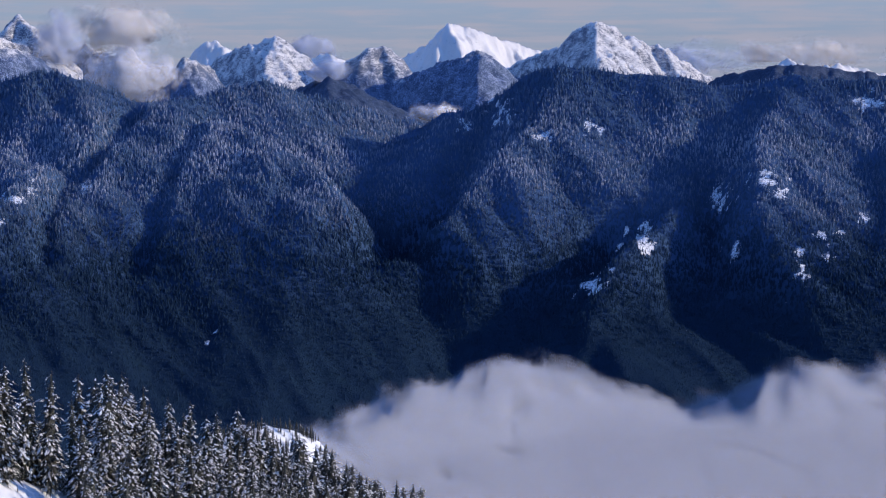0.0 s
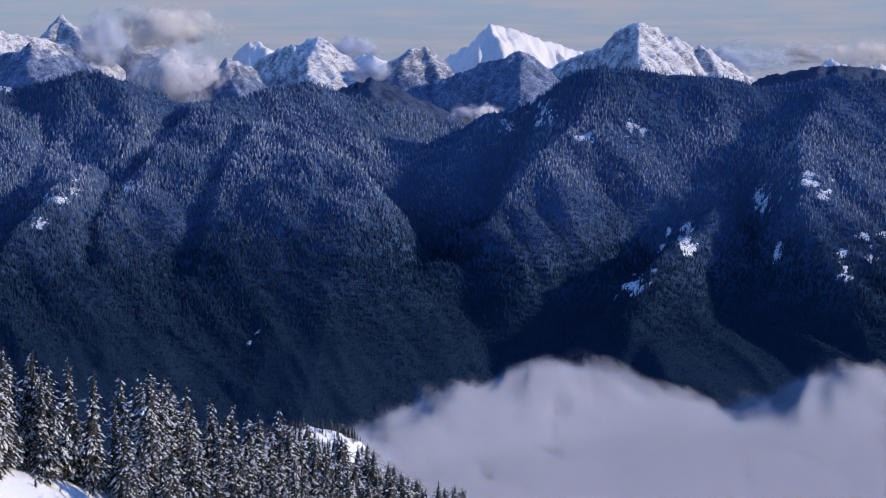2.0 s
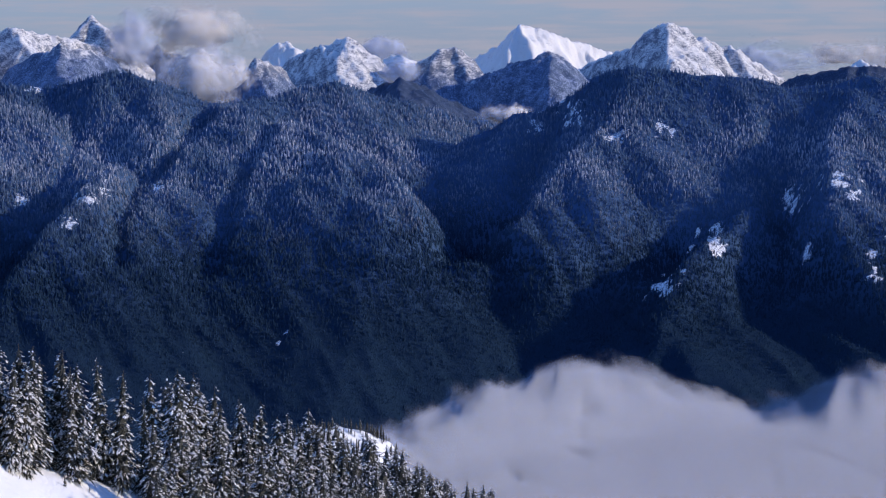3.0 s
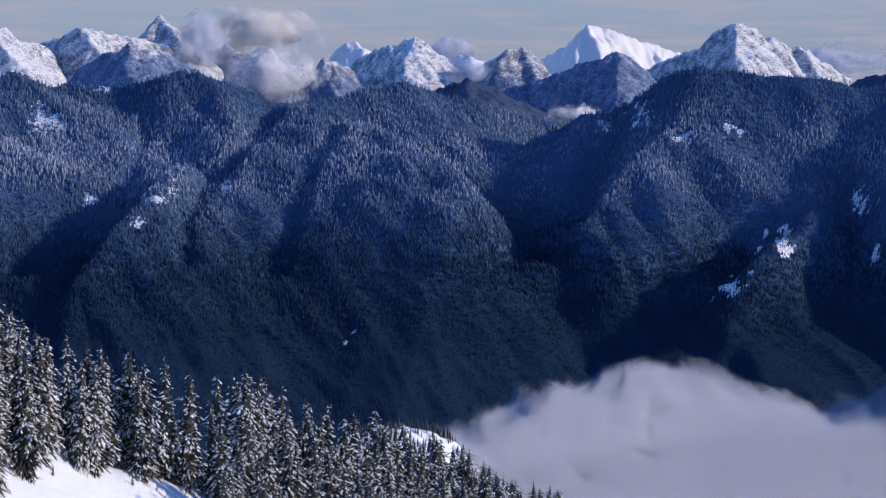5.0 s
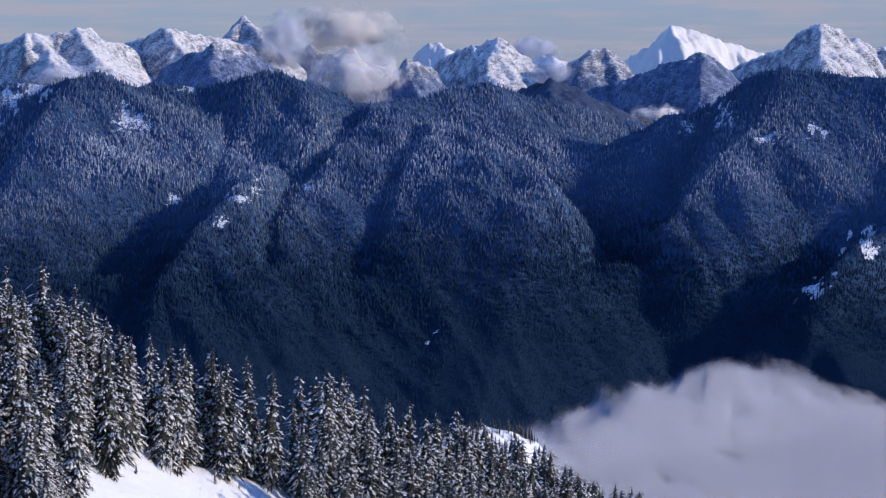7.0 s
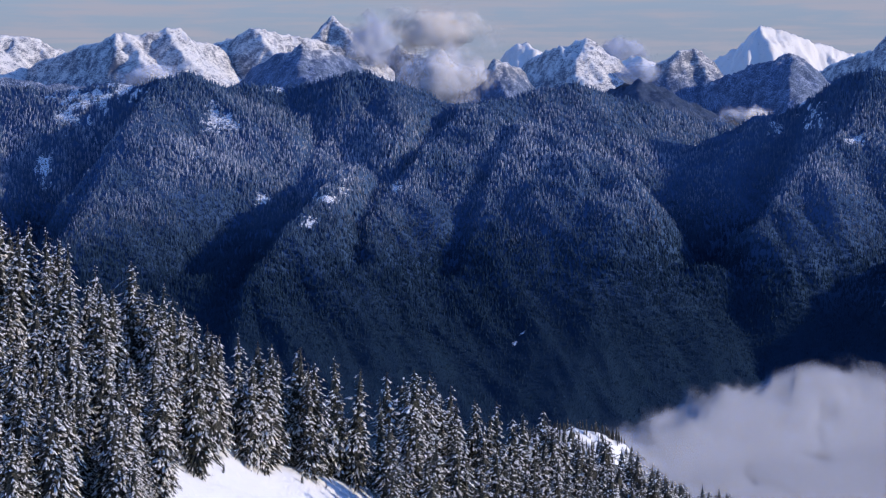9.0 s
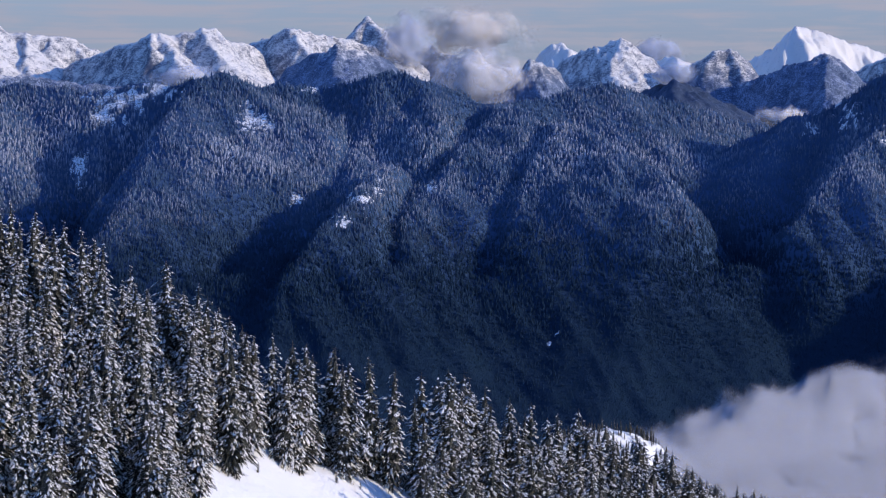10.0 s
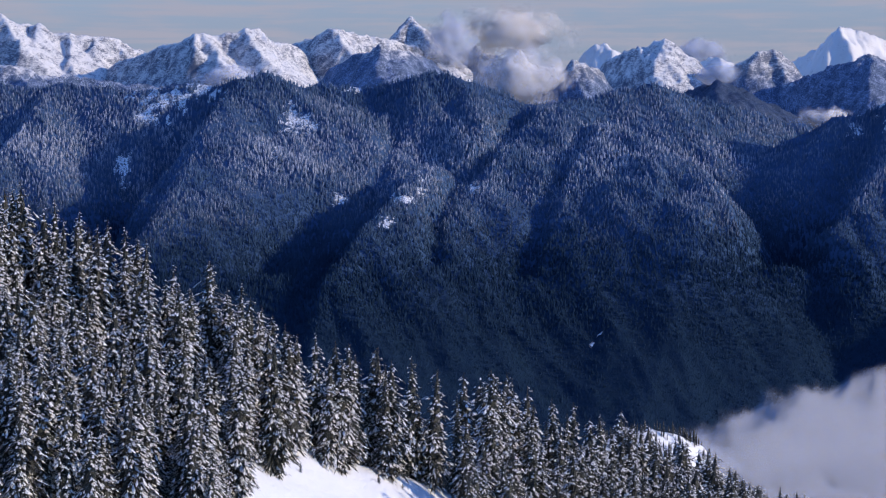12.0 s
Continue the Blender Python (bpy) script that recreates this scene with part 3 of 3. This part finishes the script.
# ---- clouds ----
def vapour_mesh(name, seed, mat, shells, n, m, lumps):
    """A heap of vapour of unit size: nested lumpy shells, thin outside and denser within."""
    th, ph = np.meshgrid(np.linspace(0, 2 * math.pi, n + 1), np.linspace(0.0, math.pi, m))
    ux, uy, uz = np.sin(ph) * np.cos(th), np.sin(ph) * np.sin(th), np.cos(ph)
    co, fa, body, off = [], [], [], 0
    for s in range(shells):
        k = 1.08 - 0.72 * s / shells
        wave = np.zeros_like(ux)
        for o, (sc, am) in enumerate(((1.5, 1.0), (3.2, 0.6), (6.5, 0.27), (13.0, 0.09))):
            wave += am * np.array([noise.noise(Vector((a * sc + seed * 3.7, b * sc + o * 7, c * sc + s * 0.3))) for a, b, c in zip(ux.ravel(), uy.ravel(), uz.ravel())]).reshape(ux.shape)
        r = k * (1 + lumps * wave)
        i = np.arange(m * (n + 1)).reshape(m, n + 1) + off
        fa.append(np.stack([i[:-1, :-1], i[1:, :-1], i[1:, 1:], i[:-1, 1:]], -1).reshape(-1, 4))
        co.append(np.stack([r * ux, r * uy, r * uz], -1).reshape(-1, 3))
        body.append(np.full(ux.size, s / (shells - 1)))
        off += ux.size
    me = bpy.data.meshes.new(name)
    me.from_pydata(np.concatenate(co), [], np.concatenate(fa))
    me.polygons.foreach_set("use_smooth", np.ones(len(me.polygons), dtype=bool))
    me.attributes.new("body", "FLOAT", "POINT").data.foreach_set("value", np.concatenate(body).astype(np.float32))
    me.materials.append(mat)
    return me


def puff(label, centre, size, seed, mat):
    ob = new("cloud", vapour_mesh("cloud", seed, mat, 13, 34, 18, 0.42))
    ob.matrix_basis = Matrix.Translation(centre) @ Matrix.Diagonal((size[0] * 1.2, size[1] * 1.2, size[2] * 1.2, 1))
    return tagged(ob, label, "cloud", group="clouds")


def cloud_bank():
    """The bank that fills the valley: nested sheets of vapour over its billowing top, thin outside and closed within."""
    az, u = np.meshgrid(np.linspace(-3.0, 22, 190), np.linspace(-560, 18, 40))
    back = np.interp(az, [1, 7, 16], [1840, 2080, 2120])   # how far off its far brim lies
    d = back + u
    x, y = d * np.sin(np.radians(az)), d * np.cos(np.radians(az))
    near = np.clip(-u / 170, 0, 1)
    near = near * near * (3 - 2 * near)
    brim = EYE + back * np.tan(np.radians(np.interp(az + 0.4 * fbm(x, y, 140, 3, 88), BANK_AZ, BANK_EL)))
    crest = brim * (1 - near) + 152.0 * near - np.where(u > 0, 0.0012, 0.00005) * u ** 2
    # rounded billows with narrow clefts along the brim
    crest += (1 - near) * (2.4 - 12 * np.abs(fbm(x, y, 62, 2, 81)) + 1.6 - 9 * np.abs(fbm(x, y, 24, 2, 83)))
    co, fa, body, off = [], [], [], 0
    layers = 18
    for s in range(layers):
        w = 1.0 - s / layers
        z = crest + (2 + 3 * w) * fbm(x + 7 * s, y + 4 * s, 120, 4, 91, 0.5) * (1 - 0.6 * near) + (3.5 + 4 * w) * (1 - near) * fbm(x - 3 * s, y + 2 * s, 46, 4, 95, 0.55) + 1.5 * (1 - near) * fbm(x - s, y + s, 17, 3, 99)
        z = z + 4 - 1.3 * s
        z -= 4 * np.clip(BANK_AZ[0] - 0.2 + 0.03 * s - az + 0.7 * fbm(x + 5 * s, y + 3 * s, 90, 4, 97), 0, 9) ** 1.3
        z -= 90 * np.clip(BANK_AZ[0] - 1.2 - az, 0, 9) ** 1.3
        z = np.maximum(z, FLOOR - 60 - s)
        i = np.arange(az.size).reshape(az.shape) + off
        fa.append(np.stack([i[:-1, :-1], i[:-1, 1:], i[1:, 1:], i[1:, :-1]], -1).reshape(-1, 4))
        co.append(np.stack([x, y, z], -1).reshape(-1, 3))
        edge = np.clip((az - BANK_AZ[0] + 0.35 + 0.4 * fbm(x + 5 * s, y + 3 * s, 90, 4, 97)) / 0.6, 0, 1)
        body.append((np.clip(0.1 + s / layers + 0.45 * near, 0, 1) * edge * np.clip((18 - u) / 16, 0, 1)).ravel())
        off += az.size
    me = bpy.data.meshes.new("cloud_bank")
    me.from_pydata(np.concatenate(co), [], np.concatenate(fa))
    me.polygons.foreach_set("use_smooth", np.ones(len(me.polygons), dtype=bool))
    me.attributes.new("body", "FLOAT", "POINT").data.foreach_set("value", np.concatenate(body).astype(np.float32))
    me.materials.append(BANK)
    return tagged(new("cloud_bank", me), "pale lilac cloud bank lying in the dark valley", "cloud", group="clouds")


BANK = mist_material("bank_vapour", 0.5, 0.034, (0.555, 0.56, 0.60, 1), 0.535, 0.92, 0.03, 1.35)
# cloud in shade is coloured grey-blue, sunlit cloud a warm cream
GREY = mist_material("shade_grey_vapour", 0.18, 0.022, (0.74, 0.78, 0.90, 1), 0.75)
MIST = mist_material("thin_mist", 0.15, 0.022, (0.72, 0.78, 0.94, 1), 0.74)
VAPOUR = mist_material("vapour", 0.2, 0.021, (0.97, 0.92, 0.87, 1), 0.74)
SADDLE = mist_material("saddle_vapour", 0.34, 0.021, (0.90, 0.89, 0.92, 1), 0.74)
BANK_LINE = [(1.05, -7.72), (1.84, -7.48), (2.46, -7.22), (3.46, -6.88), (4.47, -6.67), (5.34, -6.35), (6.47, -6.41), (7.47, -6.71), (8.47, -6.95), (9.47, -7.24), (10.45, -6.95), (11.25, -6.42), (12.30, -6.28), (13.16, -6.34), (13.99, -6.23), (15.58, -6.07)]
BANK_AZ, BANK_EL = [p[0] for p in BANK_LINE], [p[1] for p in BANK_LINE]
cloud_bank()
for place, d, size, seed, label in (
    ([(-2.62, -0.18)], 3960, (84, 26, 58), 3, "pale cloud filling the saddle between hills"),
    ([(-2.80, 0.88)], 4780, (112, 26, 46), 4, "sunlit cream cloud behind the snowy peak"),
    ([(-4.13, 0.57)], 4700, (64, 20, 58), 5, "grey cloud wrapped round the white summit"),
    ([(4.15, -0.95)], 3900, (46, 14, 22), 6, "white cloud lying in the gap between hills"),
    ([(1.40, 0.50)], 4900, (54, 12, 28), 7, "pale pink haze between snowy peaks"),
    ([(9.89, 0.32)], 4700, (95, 20, 32), 8, "pale haze beside the pointed peak"),
    ([(11.97, 0.43)], 4920, (150, 10, 28), 9, "broken cream clouds above the far peaks"),
    ([(-9.05, -0.17)], 4300, (64, 16, 22), 10, "mist drifting along the foot of the range"),
    ([(1.75, 0.00)], 4000, (40, 16, 22), 12, "thin mist below the frosted mountain"),
):
    puff(label, at(*place[0], d), size, seed, SADDLE if "saddle" in label or "gap" in label else GREY if "grey" in label else MIST if "mist" in label or "haze" in label else VAPOUR)


# ---- the near slope with snow-laden conifers ----
NEAR = [at(az, el, d) for az, el, d in [(-19.88, -2.90, 335), (-16.96, -4.10, 340), (-15.16, -5.0, 345), (-13.95, -5.36, 348), (-12.49, -5.74, 350), (-10.27, -6.88, 356), (-8.40, -7.80, 362), (-6.52, -8.46, 370), (-4.76, -8.95, 382), (-2.74, -9.50, 400), (-0.73, -9.92, 430), (1.02, -10.25, 460), (2.27, -10.56, 500), (4.75, -11.02, 600)]]


def near_height(x, y):
    z = roofs(x, y, [(NEAR, (0.72, 0.72))], 3.0, 2.0)
    return z + 1.3 * fbm(x, y, 22, 4, 41) + 0.25 * fbm(x, y, 4, 3, 43)


sx, sy = np.meshgrid(np.linspace(-200, 150, 140), np.linspace(230, 660, 140))
slope_ = sheet("slope", sx, sy, near_height(sx, sy), SNOW)
tagged(slope_, "snow-covered slope under the near conifers", "slope", kind="structure")

KNOLL = [at(az, el, d) for az, el, d in [(-1.75, -8.45, 880), (-0.51, -8.1, 900), (0.36, -7.78, 910), (0.98, -7.78, 915), (1.48, -8.04, 920)]]


def knoll_height(x, y):
    return roofs(x, y, [(KNOLL, (2.1, 2.1))], 3.0, 3.0) + 3.6 * fbm(x, y, 24, 4, 47)


kx, ky = np.meshgrid(np.linspace(-60, 160, 110), np.linspace(780, 1050, 90))
knoll = sheet("knoll", kx, ky, np.maximum(knoll_height(kx, ky), FLOOR - 40), SNOW)
tagged(knoll, "snowy knoll beyond the near trees", "knoll", kind="structure")


def part(name, verts, faces, mat, parent, label=""):
    me = bpy.data.meshes.new(name)
    me.from_pydata(verts, [], faces)
    me.materials.append(mat)
    ob = new(name, me)
    ob.parent = parent
    return tagged(ob, label)


def finger(rng, v, f, sv, sf, root, a, length, width, fall, snow_share):
    """One spray of needles, folded along its spine and drooping, with a strip of snow on its back."""
    ca, sa = math.cos(a), math.sin(a)
    x, y, z = root

    def kite(out, faces, t0, t1, wide, lift):
        mid = t0 + (t1 - t0) * rng.uniform(0.45, 0.65)
        b = len(out)
        for t, w in ((t0, 0.0), (mid, wide), (t1, 0.0), (mid, -wide)):
            r = length * t
            out.append((x + ca * r - sa * w, y + sa * r + ca * w, z - fall * length * t * (0.35 + 0.65 * t) + lift - abs(w) * 0.7))
        faces += [(b, b + 1, b + 2), (b, b + 2, b + 3)]

    kite(v, f, 0.0, 1.0, width, 0.0)
    pads = 2 if length > 1.1 else 1
    for i in range(pads):
        if rng.random() < snow_share:
            t0 = (i + rng.uniform(0.1, 0.4)) / pads
            kite(sv, sf, t0, t0 + rng.uniform(0.5, 0.75) / pads, width * rng.uniform(0.6, 1.0), rng.uniform(0.05, 0.1))


def conifer(seed, height, spread, levels, around, snow_share, fine=True):
    """A snow-laden fir: tapered trunk, tiers of drooping boughs with side sprays, snow on the boughs."""
    rng = random.Random(seed)
    tree = new("conifer_tree")
    verts, faces = [], []
    n = 6
    for k in range(5):
        t = k / 4
        r = 0.02 * height * (1 - t) ** 0.8 + 0.015
        for i in range(n):
            a = 2 * math.pi * i / n
            verts.append((r * math.cos(a), r * math.sin(a), -0.6 + (height + 0.5) * t))
    for k in range(4):
        for i in range(n):
            j = (i + 1) % n
            faces.append((k * n + i, k * n + j, (k + 1) * n + j, (k + 1) * n + i))
    part("trunk", verts, faces, BARK, tree)
    v, f, sv, sf = [], [], [], []
    phase, power = rng.uniform(0, 99), rng.uniform(0.5, 0.7)

    def reach(t):
        return spread * (1 - t) ** power * min(1.0, 0.55 + 4.0 * t) + 0.12

    # an added core of needle colour closes and darkens the crown within
    rings = 9 if fine else 4
    for k in range(rings):
        t = k / (rings - 1)
        for i in range(8):
            a = 6.283 * i / 8 + k * 0.4
            r = reach(t) * 0.42 * rng.uniform(0.7, 1.2) * (1 - 0.85 * (k == rings - 1))
            v.append((r * math.cos(a), r * math.sin(a), height * (0.07 + 0.88 * t) + rng.uniform(-0.3, 0.3)))
    for k in range(rings - 1):
        f += [(k * 8 + i, k * 8 + (i + 1) % 8, k * 8 + 8 + (i + 1) % 8, k * 8 + 8 + i) for i in range(8)]
    for k in range(levels):
        t = min(0.985, max(0.0, (k + rng.uniform(-0.4, 0.4)) / levels))
        z = height * (0.05 + 0.95 * t)
        count = max(4, round(around * (0.35 + 0.65 * (1 - t))))
        a0 = rng.uniform(0, 6.28)
        for i in range(count):
            a = a0 + 6.283 * i / count + rng.uniform(-0.35, 0.35)
            lump = 1 + 0.85 * noise.noise(Vector((math.cos(a) * 1.2, math.sin(a) * 1.2, z * 0.5 + phase)))
            load = 1.12 * snow_share * (1.0 - 0.5 * max(0.0, t - 0.8) / 0.2) * (0.75 + 1.2 * noise.noise(Vector((math.cos(a) * 1.5, math.sin(a) * 1.5, z * 0.7 - phase))))
            length = max(0.22, reach(t) * lump * rng.uniform(0.6, 1.12))
            fall = rng.uniform(0.35, 1.05) * (1 - 0.3 * t)
            zz = z + rng.uniform(-0.45, 0.45) + 0.15 * length
            finger(rng, v, f, sv, sf, (0.0, 0.0, zz), a, length, min(0.07 + 0.1 * length, 0.28), fall, load)
            if fine and length > 0.8:
                for side in (-1, 1):
                    q = rng.uniform(0.4, 0.7)
                    root = (math.cos(a) * length * q, math.sin(a) * length * q, zz - fall * length * q * (0.35 + 0.65 * q))
                    finger(rng, v, f, sv, sf, root, a + side * rng.uniform(0.4, 0.8), length * rng.uniform(0.32, 0.5), rng.uniform(0.12, 0.2), fall * 1.1, load)
    part("crown", v, f, NEEDLES, tree, "dark green needle boughs")
    tagged(part("snow_cover", sv, sf, BOUGH_SNOW, tree, "white snow lying on the boughs"), kind="stuff")
    return tagged(tree, "tall snow-laden conifer on the near slope", "tree", "near conifers")


def stand(kinds, spots, label):
    """The trees past the nearest ones, joined into one."""
    rng = random.Random(23)
    co, fa, mi, off = [], [], [], 0
    for x, y, z, k in spots:
        m = pose(x, y, z - 0.1, 0, 0, rng.uniform(0, 360)) @ Matrix.Diagonal((k * 1.15, k * 1.15, k, 1))
        r = np.array(m)
        for child in rng.choice(kinds).children:
            v = np.array([p.co for p in child.data.vertices])
            co.append(v @ r[:3, :3].T + r[:3, 3])
            fa += [tuple(off + i for i in p.vertices) for p in child.data.polygons]
            mi += [(BARK, NEEDLES, BOUGH_SNOW).index(child.data.materials[0])] * len(child.data.polygons)
            off += len(v)
    me = bpy.data.meshes.new("conifer_stand")
    me.from_pydata(np.concatenate(co), [], fa)
    for mat in (BARK, NEEDLES, BOUGH_SNOW):
        me.materials.append(mat)
    me.polygons.foreach_set("material_index", np.array(mi, dtype=np.int32))
    return tagged(new("conifer_stand", me), label, "trees", kind="stuff")


def grow():
    rng = random.Random(17)
    kinds = [conifer(100 + i, 18.0, rng.uniform(2.5, 3.3), rng.randint(36, 41), rng.randint(10, 12), 0.8 if i % 2 else 1.3) for i in range(12)]
    plain = [conifer(130 + i, 18.0, rng.uniform(3.3, 4.0), 27, 10, 0.8) for i in range(4)]
    low = [conifer(150 + i, 18.0, rng.uniform(2.8, 3.8), 11, 6, 0.16, False) for i in range(3)]
    used, spots, rest = set(), [], []
    crest_az, crest_d = [math.degrees(math.atan2(x, y)) for x, y, z in NEAR], [math.hypot(x, y) for x, y, z in NEAR]
    az = -15.4
    while az < 4.2:
        depth = -46.0
        while depth < 6:
            a = az + rng.uniform(-0.3, 0.3)
            d = float(np.interp(a, crest_az, crest_d)) + depth + rng.uniform(-1.8, 1.8)
            x, y = d * math.sin(radians(a)), d * math.cos(radians(a))
            z = float(near_height(np.array([x]), np.array([y]))[0])
            el = math.degrees(math.atan((z - EYE) / d))
            edge = -8.52 - 0.21 * (a + 7.76)   # the upper border of the open glade
            bare = -8.55 < a < -3.7 and el < edge
            k = rng.uniform(0.74, 1.05) if rng.random() < 0.8 else rng.uniform(0.4, 0.75)
            if depth > -8 and rng.random() < 0.75:
                k = max(k, rng.uniform(0.9, 1.12) if a > -2.0 else rng.uniform(0.92, 1.2) if a > -4.9 else rng.uniform(0.8, 1.02) if a > -7.8 else rng.uniform(0.86, 1.12))
            if bare and a > -8.2 and rng.random() < 0.85 and el > edge - 0.22:
                bare, k = False, rng.uniform(0.05, 0.15)
            if el > -11.6 and not bare:
                (spots if depth < 3 else rest).append((x, y, z, k))
            depth += rng.uniform(3.4, 5.0)
        az += 0.52 if az < -8.5 else 0.26 if -0.3 < az < 1.7 else 0.6   # close-set where the ridge ends
    # two young firs that stand out in the glade
    for a, depth, k in ((-8.19, -16.0, 0.3), (-7.93, -17.5, 0.24)):
        d = float(np.interp(a, crest_az, crest_d)) + depth
        x, y = d * math.sin(radians(a)), d * math.cos(radians(a))
        spots.append((x, y, float(near_height(np.array([x]), np.array([y]))[0]), k))
    spots.sort(key=lambda p: math.hypot(p[0], p[1]))
    rest += spots[300:]
    for x, y, z, k in spots[:300]:
        kind = rng.choice(kinds[::2] if math.degrees(math.atan2(x, y)) < rng.uniform(-9.5, -6.0) else kinds[1::2])   # snowier trees to the left, the added white making up for shade there
        m = pose(x, y, z - 0.1, rng.uniform(-2, 2), rng.uniform(-2, 2), rng.uniform(0, 360))
        if kind not in used:
            used.add(kind)
            kind.matrix_basis = m
            continue
        t = copy_thing(kind, m @ Matrix.Diagonal((k * rng.uniform(0.9, 1.15), k * rng.uniform(0.9, 1.15), k, 1)))
        if k < 0.3:
            tagged(t, "small young conifer poking out of the snowy glade")
        elif k < 0.75:
            tagged(t, "short snow-covered conifer among taller trees")
    # stunted conifers on the knoll
    small = []
    for i in range(1100):
        a, d = rng.uniform(-2.4, 1.75), 924 - 62 * rng.random() ** 1.3
        x, y = d * math.sin(radians(a)), d * math.cos(radians(a))
        z = float(knoll_height(np.array([x]), np.array([y]))[0])
        if fbm(np.array([x]), np.array([y]), 13, 2, 5)[0] < (0.4 if d > 912 or a < 0.75 else -0.12):
            small.append((x, y, z, rng.uniform(0.14, 0.3)))
    stand(plain, rest, "stand of snowy conifers along the near ridge")
    stand(low, small, "small dark conifers dotted over the snowy knoll")
    for k in low + plain:
        for c in list(k.children):
            bpy.data.objects.remove(c)
        bpy.data.objects.remove(k)


grow()
